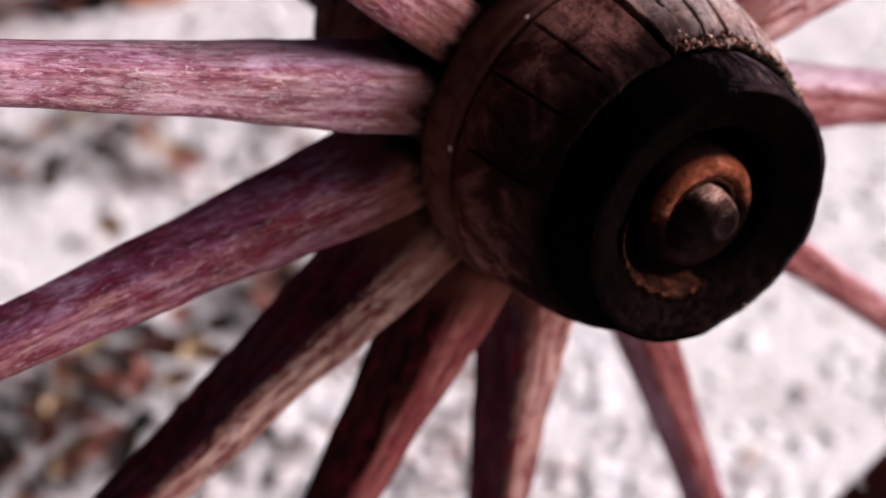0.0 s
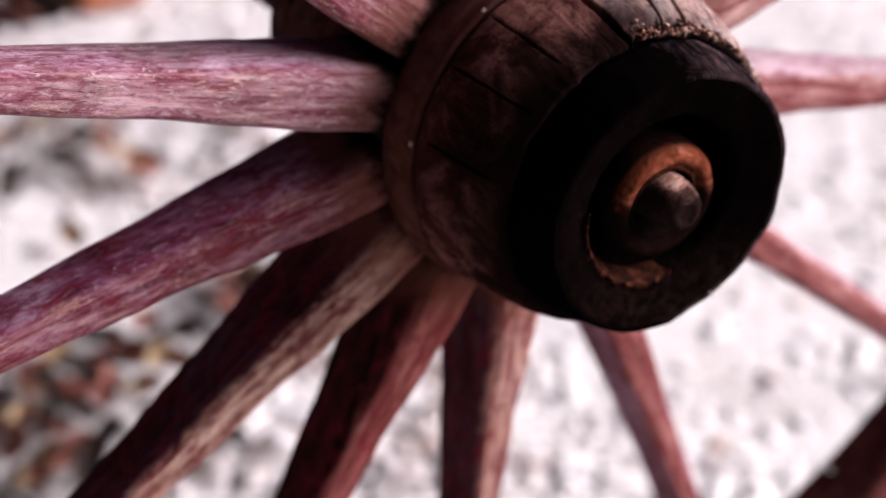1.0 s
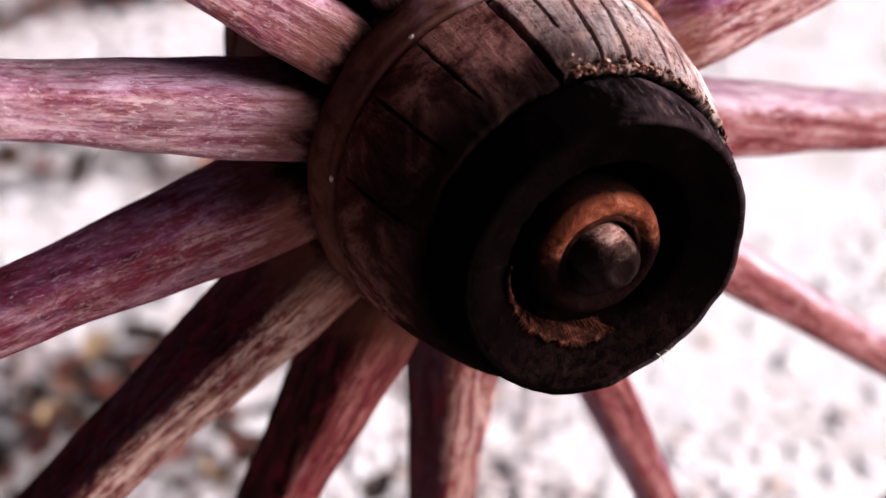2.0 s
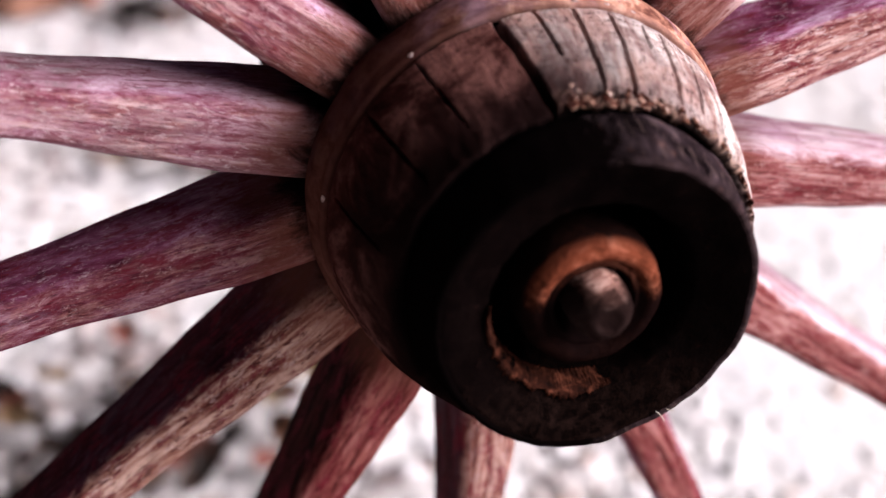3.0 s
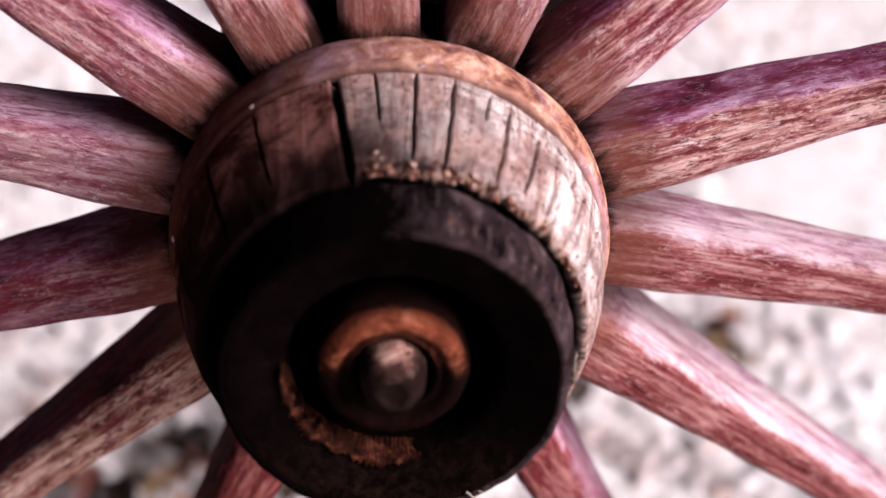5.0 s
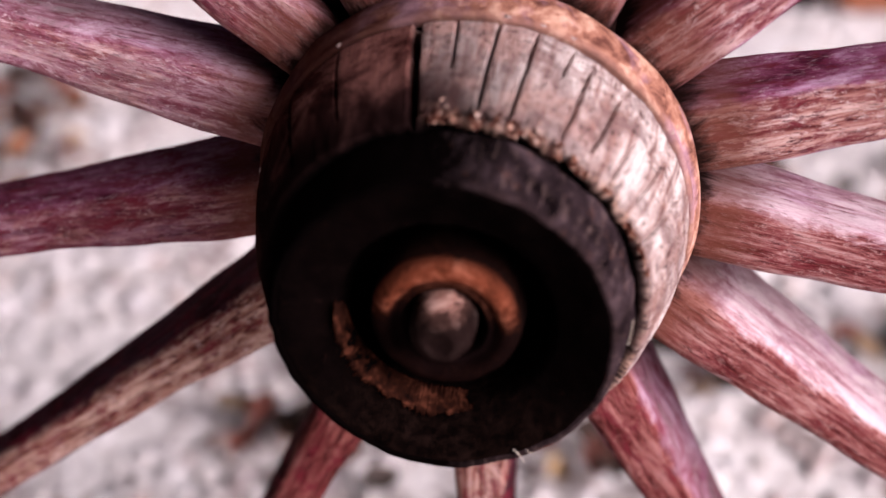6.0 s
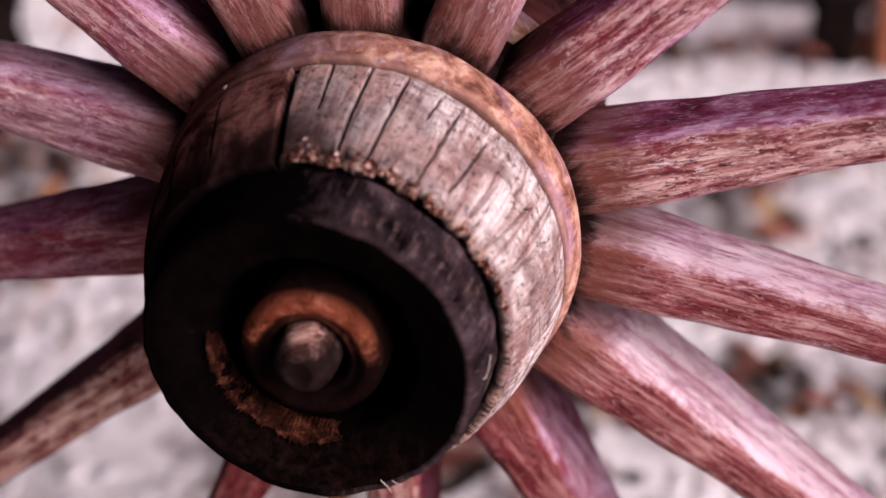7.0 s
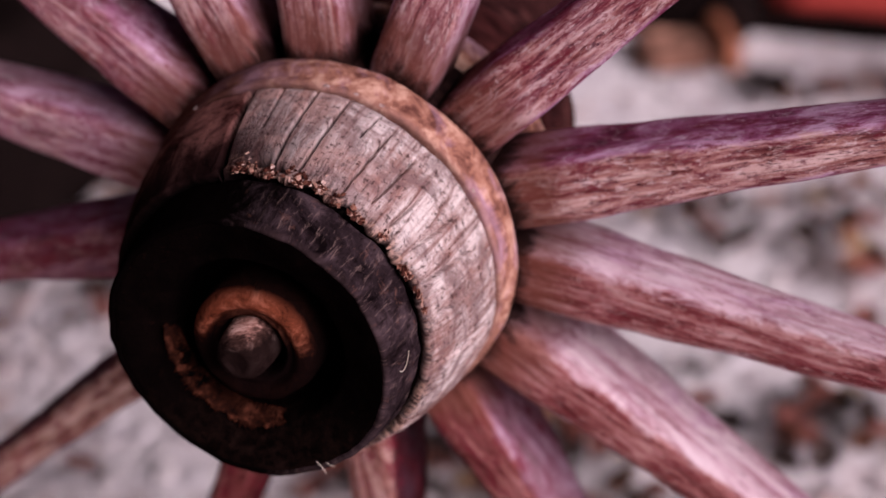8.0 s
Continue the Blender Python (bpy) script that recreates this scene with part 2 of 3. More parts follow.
def make_crumb():
    """Broken fibres: pale and tan bits among burnt ones."""
    k = Mat("crumbled_hub_fibre", 0.9, spec=0.0)
    g = k.t.nodes.new("ShaderNodeNewGeometry").outputs["Random Per Island"]
    n = k.noise(k.tc, (1, 1, 1), 260, 5, 0.7)
    c = k.ramp(g, [(0.0, (0.010, 0.003, 0.0025)), (0.42, (0.05, 0.016, 0.011)), (0.68, (0.17, 0.075, 0.050)), (0.9, (0.36, 0.22, 0.17)), (1.0, (0.46, 0.33, 0.28))])
    c = k.mix(k.ramp(n, [(0.40, 0.75), (0.52, 0.0)]), c, (0.05, 0.018, 0.013))
    return k.done(c, n, 0.001, 0.8)


def make_rust(name, a, b, d, scale=60, rough=0.85):
    k = Mat(name, rough, 0.0, 0.02)
    n = k.noise(k.tc, (1, 1, 1), scale, 7, 0.7, 0.4)
    w = k.noise(k.tc, (1, 1, 1), scale * 0.3, 4, 0.6)
    c = k.ramp(n, [(0.32, a), (0.52, b), (0.74, d)])
    c = k.mix(k.ramp(w, [(0.5, 0.0), (0.68, 0.7)]), c, a)
    return k.done(c, n, 0.0015, 0.8)


def make_collar():
    """Iron nave band: rust, mauve paint remains and a rubbed pale lip."""
    k = Mat("rusted_nave_band", 0.8, 0.0, 0.0)
    n = k.noise(k.tc, (1, 1, 1), 70, 7, 0.7, 0.4)
    w = k.noise(k.tc, (1, 1, 1), 17, 5, 0.65, 0.5)
    c = k.ramp(n, [(0.37, (0.08, 0.030, 0.022)), (0.50, (0.22, 0.098, 0.066)), (0.64, (0.42, 0.25, 0.18))])
    c = k.mix(k.ramp(w, [(0.50, 0.0), (0.62, 0.75)]), c, k.mix(n, (0.09, 0.040, 0.062), (0.46, 0.29, 0.36)))
    lip = k.math("ADD", k.axis(1), k.math("MULTIPLY", k.math("SUBTRACT", n, 0.5), 0.012))
    c = k.mix(k.ramp(k.math("ADD", lip, 0.5), [(0.4722, 0.6), (0.4738, 0.0)]), c, (0.20, 0.105, 0.085))
    # left side of the band darkened: shade put into its colour
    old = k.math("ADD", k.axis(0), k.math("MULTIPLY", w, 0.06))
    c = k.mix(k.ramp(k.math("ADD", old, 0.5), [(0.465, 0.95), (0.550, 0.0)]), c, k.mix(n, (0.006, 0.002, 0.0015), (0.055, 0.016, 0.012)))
    return k.done(c, n, 0.0018, 0.8)


def make_washer():
    """Orange rust above, black on the lower half and behind the front dome."""
    k = Mat("rusty_black_washer", 0.85, 0.0, 0.0)
    n = k.noise(k.tc, (1, 1, 1), 75, 7, 0.7, 0.5)
    c = k.ramp(n, [(0.34, (0.03, 0.008, 0.004)), (0.5, (0.115, 0.029, 0.014)), (0.68, (0.29, 0.098, 0.055))])
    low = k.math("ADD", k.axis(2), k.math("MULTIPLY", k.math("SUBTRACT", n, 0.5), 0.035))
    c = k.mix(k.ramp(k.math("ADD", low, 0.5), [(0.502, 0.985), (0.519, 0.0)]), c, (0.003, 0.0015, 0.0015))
    back = k.math("ADD", k.axis(1), k.math("MULTIPLY", k.math("SUBTRACT", n, 0.5), 0.012))
    c = k.mix(k.ramp(k.math("ADD", back, 0.5), [(0.3735, 0.0), (0.3775, 0.98)]), c, (0.004, 0.002, 0.0018))
    # black inner ring: the shadow round the pin, painted on
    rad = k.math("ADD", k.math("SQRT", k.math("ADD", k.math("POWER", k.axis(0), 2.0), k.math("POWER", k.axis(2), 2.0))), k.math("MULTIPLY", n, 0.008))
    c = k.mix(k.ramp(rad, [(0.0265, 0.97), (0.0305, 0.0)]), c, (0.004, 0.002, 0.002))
    return k.done(c, n, 0.0025, 1.0)


def make_pin():
    """Worn iron dome. Its lit top and shaded lower part are put into the colour."""
    k = Mat("worn_iron_pin", 0.8, 0.0, 0.0)
    n = k.noise(k.tc, (1, 1, 1), 60, 7, 0.75, 0.4)
    c = k.ramp(n, [(0.36, (0.06, 0.026, 0.022)), (0.50, (0.22, 0.110, 0.085)), (0.62, (0.48, 0.315, 0.265))])
    # shade painted over all but the top of the dome
    low = k.math("ADD", k.axis(2), k.math("MULTIPLY", k.math("SUBTRACT", n, 0.5), 0.02))
    c = k.mix(k.ramp(k.math("ADD", low, 0.5), [(0.5112, 0.98), (0.5142, 0.0)]), c, k.mix(n, (0.001, 0.0005, 0.0005), (0.009, 0.005, 0.005)))
    return k.done(c, n, 0.0022, 1.0)


def make_pebbles():
    k = Mat("pale_pebbles", 0.75, spec=0.3)
    g = k.t.nodes.new("ShaderNodeNewGeometry").outputs["Random Per Island"]
    n = k.noise(k.tc, (1, 1, 1), 90, 5, 0.6)
    base = k.ramp(g, [(0.0, (0.53, 0.50, 0.50)), (0.3, (0.58, 0.55, 0.54)), (0.55, (0.51, 0.465, 0.44)), (0.72, (0.59, 0.56, 0.56)),
                      (0.88, (0.47, 0.43, 0.44)), (0.95, (0.42, 0.28, 0.22)), (0.985, (0.32, 0.26, 0.26))])
    c = k.mix(k.ramp(n, [(0.4, 0.0), (0.7, 0.35)]), base, (0.40, 0.36, 0.34))
    tone = k.noise(k.tc, (1, 1, 1), 15, 6, 0.65, 0.4)
    near = k.ramp(k.math("MULTIPLY", k.math("ADD", k.axis(0), 2.0), 0.25), [(0.62, 1.0), (0.68, 0.25)])
    c = k.mix(k.math("MULTIPLY", k.ramp(tone, [(0.51, 0.0), (0.60, 0.42)]), near), c, k.mix(n, (0.13, 0.10, 0.105), (0.36, 0.29, 0.29)))
    soil = k.noise(k.tc, (1, 1, 1), 4.5, 8, 0.72, 0.4)
    soil = k.math("MULTIPLY", k.ramp(soil, [(0.48, 0.0), (0.56, 0.65)]), k.ramp(k.math("MULTIPLY", k.math("ADD", k.axis(0), 2.0), 0.25), [(0.57, 1.0), (0.63, 0.1)]))
    soil = k.math("MULTIPLY", soil, k.ramp(k.math("MULTIPLY", k.axis(1), 0.25), [(0.36, 1.0), (0.41, 0.1)]))
    c = k.mix(soil, c, k.mix(n, (0.06, 0.035, 0.032), (0.30, 0.19, 0.16)))
    return k.done(c, n, 0.001, 0.6)


def make_ground():
    k = Mat("sandy_ground", 0.9, spec=0.2)
    a = k.noise(k.tc, (1, 1, 1), 3.2, 6, 0.65)
    b = k.noise(k.tc, (1, 1, 1), 70, 5, 0.7)
    c = k.ramp(b, [(0.35, (0.46, 0.41, 0.39)), (0.50, (0.62, 0.575, 0.555)), (0.70, (0.68, 0.65, 0.63))])
    c = k.mix(k.ramp(a, [(0.55, 0.0), (0.72, 0.5)]), c, (0.16, 0.11, 0.09))
    return k.done(c, b, 0.008, 0.8)


def make_leaf(name, a, b):
    k = Mat(name, 0.6, spec=0.3)
    n = k.noise(k.shuffled(), (1, 1, 1), 45, 5, 0.65)
    return k.done(k.ramp(n, [(0.35, a), (0.65, b)]), n, 0.001, 0.6)


def make_timber(name, a, b, rough=0.8):
    k = Mat(name, rough, spec=0.02)
    g = k.noise(k.shuffled(), (4, 60, 60), 1.3, 7, 0.7, 0.3)
    return k.done(k.ramp(g, [(0.35, a), (0.65, b)]), g, 0.002, 0.8)


SPOKE_WOOD = make_spoke_wood()
BARREL_WOOD = make_barrel_wood()
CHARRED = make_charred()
HOOP_IRON = make_hoop()
CRUMB = make_crumb()
COLLAR = make_collar()
WASHER = make_washer()
PIN_IRON = make_pin()
DARK_IRON = make_rust("dark_rusted_iron", (0.006, 0.002, 0.002), (0.034, 0.011, 0.010), (0.10, 0.036, 0.030), 50)
LIP_WOOD = make_rust("rotten_orange_wood", (0.002, 0.0006, 0.0005), (0.016, 0.0045, 0.0025), (0.105, 0.032, 0.017), 130)
NAIL_IRON = make_rust("pale_nail_head", (0.08, 0.045, 0.04), (0.26, 0.18, 0.16), (0.45, 0.37, 0.34), 200)
HUB_CORE = make_timber("dark_hub_core", (0.006, 0.003, 0.003), (0.025, 0.011, 0.009))
REAR_WOOD = make_timber("red_brown_rear_hub_wood", (0.012, 0.003, 0.003), (0.065, 0.018, 0.016))
FELLOE_WOOD = make_timber("red_brown_felloe_wood", (0.03, 0.008, 0.009), (0.11, 0.035, 0.03))
PEBBLE = make_pebbles()
GROUND = make_ground()
LEAVES = [make_leaf("orange_dry_leaf", (0.17, 0.06, 0.03), (0.33, 0.15, 0.075)), make_leaf("red_brown_dry_leaf", (0.12, 0.035, 0.025), (0.26, 0.09, 0.065)),
          make_leaf("tan_dry_leaf", (0.24, 0.14, 0.07), (0.42, 0.29, 0.16)), make_leaf("dark_wet_leaf", (0.02, 0.014, 0.012), (0.06, 0.035, 0.025))]
BLACK_TIMBER = make_timber("black_tarred_timber", (0.002, 0.0014, 0.0013), (0.010, 0.0055, 0.0048))
RUST_TIMBER = make_timber("rust_brown_timber", (0.16, 0.05, 0.025), (0.34, 0.13, 0.07))
RED_PAINT = make_timber("faded_red_paint", (0.28, 0.03, 0.025), (0.45, 0.07, 0.05), 0.6)
TAN_TIMBER = make_timber("tan_bent_timber", (0.14, 0.06, 0.04), (0.36, 0.19, 0.13))
STRAW = make_timber("pale_straw", (0.28, 0.22, 0.17), (0.4, 0.34, 0.29))


# ---- builders ----
def fill(bm, name, material, parent=None, label="", smooth=True):
    me = bpy.data.meshes.new(name)
    bmesh.ops.recalc_face_normals(bm, faces=bm.faces)
    bm.to_mesh(me)
    bm.free()
    me.materials.append(material)
    for p in me.polygons:
        p.use_smooth = smooth
    ob = new(name, me)
    ob.parent = parent
    if label:
        tagged(ob, label)
    return ob


def part(name, bm, material, parent, label="", smooth=True):
    """One mesh object under a thing or a part."""
    return fill(bm, name, material, parent, label, smooth)


def lathe(profile, steps=96, shift=None, closed=False):
    """Turns (y, r) pairs round the y axis. shift(y, r, angle) may return another (y, r)."""
    bm = bmesh.new()
    rings = []
    for y, r in profile:
        ring = []
        for i in range(steps):
            a = 2 * math.pi * i / steps
            yy, rr = shift(y, r, a) if shift else (y, r)
            ring.append(bm.verts.new((rr * math.cos(a), yy, rr * math.sin(a))))
        rings.append(ring)
    pairs = list(zip(rings, rings[1:])) + ([(rings[-1], rings[0])] if closed else [])
    for p, q in pairs:
        for i in range(steps):
            j = (i + 1) % steps
            bm.faces.new((p[i], p[j], q[j], q[i]))
    return bm


def loft(sections):
    """Joins equal rings of points, with both ends closed."""
    bm = bmesh.new()
    rings = [[bm.verts.new(p) for p in s] for s in sections]
    n = len(rings[0])
    for p, q in zip(rings, rings[1:]):
        for i in range(n):
            j = (i + 1) % n
            bm.faces.new((p[i], p[j], q[j], q[i]))
    bm.faces.new(rings[0])
    bm.faces.new(rings[-1])
    return bm


def block(sx, sy, sz, bevel=0.01, rough=0.004, seed=0):
    """A worn timber block standing on z = 0."""
    bm = bmesh.new()
    bmesh.ops.create_cube(bm, size=1.0, matrix=Matrix.Translation((0, 0, sz / 2)) @ Matrix.Diagonal((sx, sy, sz, 1)))
    bmesh.ops.subdivide_edges(bm, edges=bm.edges[:], cuts=5, use_grid_fill=True)
    bmesh.ops.bevel(bm, geom=[e for e in bm.edges if e.calc_face_angle(0) > 1.0], offset=bevel, segments=2, affect="EDGES")
    for v in bm.verts:
        d = noise.noise_vector(v.co * 9 + Vector((seed * 3.1, 0, 0))) * rough
        v.co += Vector((d.x, d.y, d.z if v.co.z > 0.01 else 0))
    return bm


def smooth_mix(t, rows):
    """Straight steps through rows of (t, values...)."""
    for (a, *p), (b, *q) in zip(rows, rows[1:]):
        if t <= b:
            s = max(0.0, (t - a) / (b - a))
            s = s * s * (3 - 2 * s)
            return [u + (w - u) * s for u, w in zip(p, q)]
    return list(rows[-1][1:])


def bell(x, w):
    return math.exp(-(x / w) ** 2)


# ---- ground ----
def build_ground():
    bm = bmesh.new()
    grid = [[bm.verts.new((-1.8 + 0.1 * i - 0.6, -1.2 + 0.1 * j, 0.006 * noise.noise((i * 0.35, j * 0.35, 0)))) for j in range(61)] for i in range(61)]
    for i in range(60):
        for j in range(60):
            bm.faces.new((grid[i][j], grid[i + 1][j], grid[i + 1][j + 1], grid[i][j + 1]))
    rim = [grid[i][0] for i in range(61)] + [grid[60][j] for j in range(1, 61)] + [grid[i][60] for i in range(59, -1, -1)] + [grid[0][j] for j in range(59, 0, -1)]
    far = []
    for v in rim:
        d = Vector((v.co.x - 0.6, v.co.y - 1.8, 0)).normalized() * 600
        far.append(bm.verts.new((d.x, d.y, 0)))
    for i in range(len(rim)):
        j = (i + 1) % len(rim)
        bm.faces.new((rim[i], rim[j], far[j], far[i]))
    ob = fill(bm, "ground", GROUND)
    tagged(ob, "sandy ground under pale loose pebbles", "ground", kind="structure")


def build_pebbles():
    """Loose pebbles of many sizes, as one mass."""
    base = bmesh.new()
    bmesh.ops.create_icosphere(base, subdivisions=1, radius=1.0)
    bv = np.array([v.co[:] for v in base.verts])
    bf = np.array([[v.index for v in f.verts] for f in base.faces])
    base.free()
    rng = np.random.default_rng(4)
    count = 26000
    verts, faces = [], []
    for i in range(count):
        x, y = rng.uniform(-1.7, 2.6), rng.uniform(0.15, 2.9) if i % 9 else rng.uniform(-0.6, 0.3)
        if x > 0.6 and rng.random() < 0.6:
            x = rng.uniform(-1.2, 0.6)
        r = 0.0065 + 0.011 * rng.random() ** 2.2 + (0.010 * rng.random() if i % 17 == 0 else 0)
        s = np.array([r * rng.uniform(0.9, 1.5), r * rng.uniform(0.8, 1.1), r * rng.uniform(0.16, 0.28)])
        bump = 1 + 0.16 * np.sin(bv @ rng.normal(size=(3, 3)) * 1.9 + rng.uniform(0, 6, 3)).sum(1, keepdims=True) / 2
        q = bv * bump * s
        a = rng.uniform(0, 6.28)
        c, d = math.cos(a), math.sin(a)
        q = q @ np.array([[c, d, 0], [-d, c, 0], [0, 0, 1]])
        q += (x, y, s[2] * rng.uniform(-0.1, 0.3))
        faces.append(bf + len(bv) * i)
        verts.append(q)
    me = bpy.data.meshes.new("pebbles")
    V, F = np.concatenate(verts), np.concatenate(faces)
    me.vertices.add(len(V))
    me.vertices.foreach_set("co", V.ravel())
    me.loops.add(F.size)
    me.loops.foreach_set("vertex_index", F.ravel().astype(np.int32))
    me.polygons.add(len(F))
    me.polygons.foreach_set("loop_start", np.arange(0, F.size, 3, dtype=np.int32))
    me.polygons.foreach_set("use_smooth", np.ones(len(F), dtype=bool))
    me.update(calc_edges=True)
    me.materials.append(PEBBLE)
    tagged(new("pebbles", me), "loose white, grey and tan pebbles spread over the ground", "pebbles", kind="stuff")


build_ground()
build_pebbles()


# ---- the wagon wheel ----
wheel = new("wagon_wheel")
wheel.location = (0, 0, HUB_Z)
tagged(wheel, "old wooden wagon wheel with faded mauve-red spokes, standing on pebbles", "wheel")

FIRST = 92.3
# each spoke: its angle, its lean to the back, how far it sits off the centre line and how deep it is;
# then how far the paint covers its front, and how much painted flank shade, chalk, red stain and tan wood it shows
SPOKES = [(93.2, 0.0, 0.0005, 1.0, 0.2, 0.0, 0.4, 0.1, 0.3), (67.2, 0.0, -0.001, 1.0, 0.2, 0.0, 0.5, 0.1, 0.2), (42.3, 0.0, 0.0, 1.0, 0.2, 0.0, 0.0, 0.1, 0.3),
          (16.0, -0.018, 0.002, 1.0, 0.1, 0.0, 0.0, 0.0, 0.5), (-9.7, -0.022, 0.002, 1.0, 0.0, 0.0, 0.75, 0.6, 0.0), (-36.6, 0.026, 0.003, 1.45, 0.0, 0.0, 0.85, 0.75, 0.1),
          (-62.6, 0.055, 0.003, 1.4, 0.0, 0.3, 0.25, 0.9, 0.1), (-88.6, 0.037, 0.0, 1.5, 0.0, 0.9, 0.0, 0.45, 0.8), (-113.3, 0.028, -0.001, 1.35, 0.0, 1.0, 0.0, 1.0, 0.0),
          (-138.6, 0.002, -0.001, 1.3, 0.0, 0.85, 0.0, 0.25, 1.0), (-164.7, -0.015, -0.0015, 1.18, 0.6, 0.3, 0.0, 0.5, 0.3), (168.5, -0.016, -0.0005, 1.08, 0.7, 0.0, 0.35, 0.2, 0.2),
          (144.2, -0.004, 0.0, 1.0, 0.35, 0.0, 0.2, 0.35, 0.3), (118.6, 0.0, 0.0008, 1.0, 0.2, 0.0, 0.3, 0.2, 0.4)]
CRACKS = [(105.5, 0.0017, 0.022, -0.030, -0.104, -3.0), (95.0, 0.0006, 0.0022, -0.032, -0.070, -1.0), (84.5, 0.0008, 0.003, -0.032, -0.098, 1.0), (74.5, 0.0008, 0.003, -0.034, -0.100, 2.0),
          (65.0, 0.0006, 0.002, -0.036, -0.058, 1.0), (59.0, 0.0007, 0.0025, -0.040, -0.098, 2.0), (49.0, 0.0008, 0.0025, -0.046, -0.092, 2.5), (41.0, 0.0006, 0.002, -0.064, -0.094, 1.5),
          (29.0, 0.0007, 0.0025, -0.052, -0.090, 3.0), (18.0, 0.0008, 0.0025, -0.050, -0.098, 3.0), (6.0, 0.0007, 0.0025, -0.050, -0.094, 2.5), (-12.0, 0.0008, 0.0025, -0.04, -0.096, 2.0),
          (128.0, 0.0007, 0.0025, -0.034, -0.088, -2.0), (146.0, 0.0008, 0.0025, -0.036, -0.095, -2.0), (170.0, 0.0007, 0.002, -0.04, -0.09, 0.0), (-60.0, 0.0008, 0.003, -0.04, -0.1, 0.0)]


def barrel_shift(y, r, a):
    """Cracks, checks and a crumbled front edge on the turned barrel."""
    deg = math.degrees(a)
    deg = deg - 360 if deg > 180 else deg
    p = Vector((r * math.cos(a), y, r * math.sin(a)))
    r += 0.0011 * noise.noise(Vector((p.x * 40, p.y * 12, p.z * 40))) + 0.0005 * noise.noise(Vector((p.x * 160, p.y * 30, p.z * 160)))
    for c, w, depth, y0, y1, lean in CRACKS:
        if depth < 0.01:
            w, depth = w * 1.15, depth * 1.7
        s = (y - y0) / (y1 - y0)
        if -0.05 < s < 1.05:
            mid = c + lean * s + 0.35 * noise.noise(Vector((c, y * 110, 0)))
            off = (deg - mid) * math.pi / 180 * r
            ends = min(1.0, max(0.0, s * 7 + 0.3)) * min(1.0, max(0.0, (1.05 - s) * 7))
            r -= depth * ends * math.exp(-abs(off / (w * (0.6 + 0.5 * ends))) ** 3)
    # small star-shaped knot
    d2 = ((deg - 35) * math.pi / 180 * 0.106) ** 2 + (y + 0.057) ** 2
    r -= 0.003 * math.exp(-d2 / 0.0035 ** 2)
    # rotten pits behind the front edge
    for pa, py, wa, wy, depth in ((90.5, -0.0950, 0.0058, 0.0030, 0.010), (83.5, -0.0975, 0.0040, 0.0020, 0.007), (75.0, -0.0985, 0.0045, 0.0018, 0.006), (61.0, -0.0985, 0.0050, 0.0016, 0.005)):
        d2 = ((deg - pa) * math.pi / 180 * r / wa) ** 2 + ((y - py) / wy) ** 2
        r -= depth * math.exp(-d2 ** 1.5)
    # rotten edge, eaten back along the grain
    if y < -0.080 and r > 0.080:
        s = min(1.0, (-0.080 - y) / 0.020)
        q = Vector((math.cos(a), 0, math.sin(a)))
        n1, n2 = noise.noise(q * 5.5), 0.7 * noise.noise(q * 12 + Vector((3, 0, 0))) + 0.25 * noise.noise(q * 31 + Vector((0, 5, 0)))
        n3 = noise.noise(Vector((p.x * 170, p.y * 170, p.z * 170)))
        zone = 1.0 if 15 < deg < 104 else 0.35
        y += zone * s * (0.0035 + 0.0055 * n1 + 0.0050 * n2)
        r += zone * s * (0.0020 * n3 + 0.0010 * n1)
    return y, r


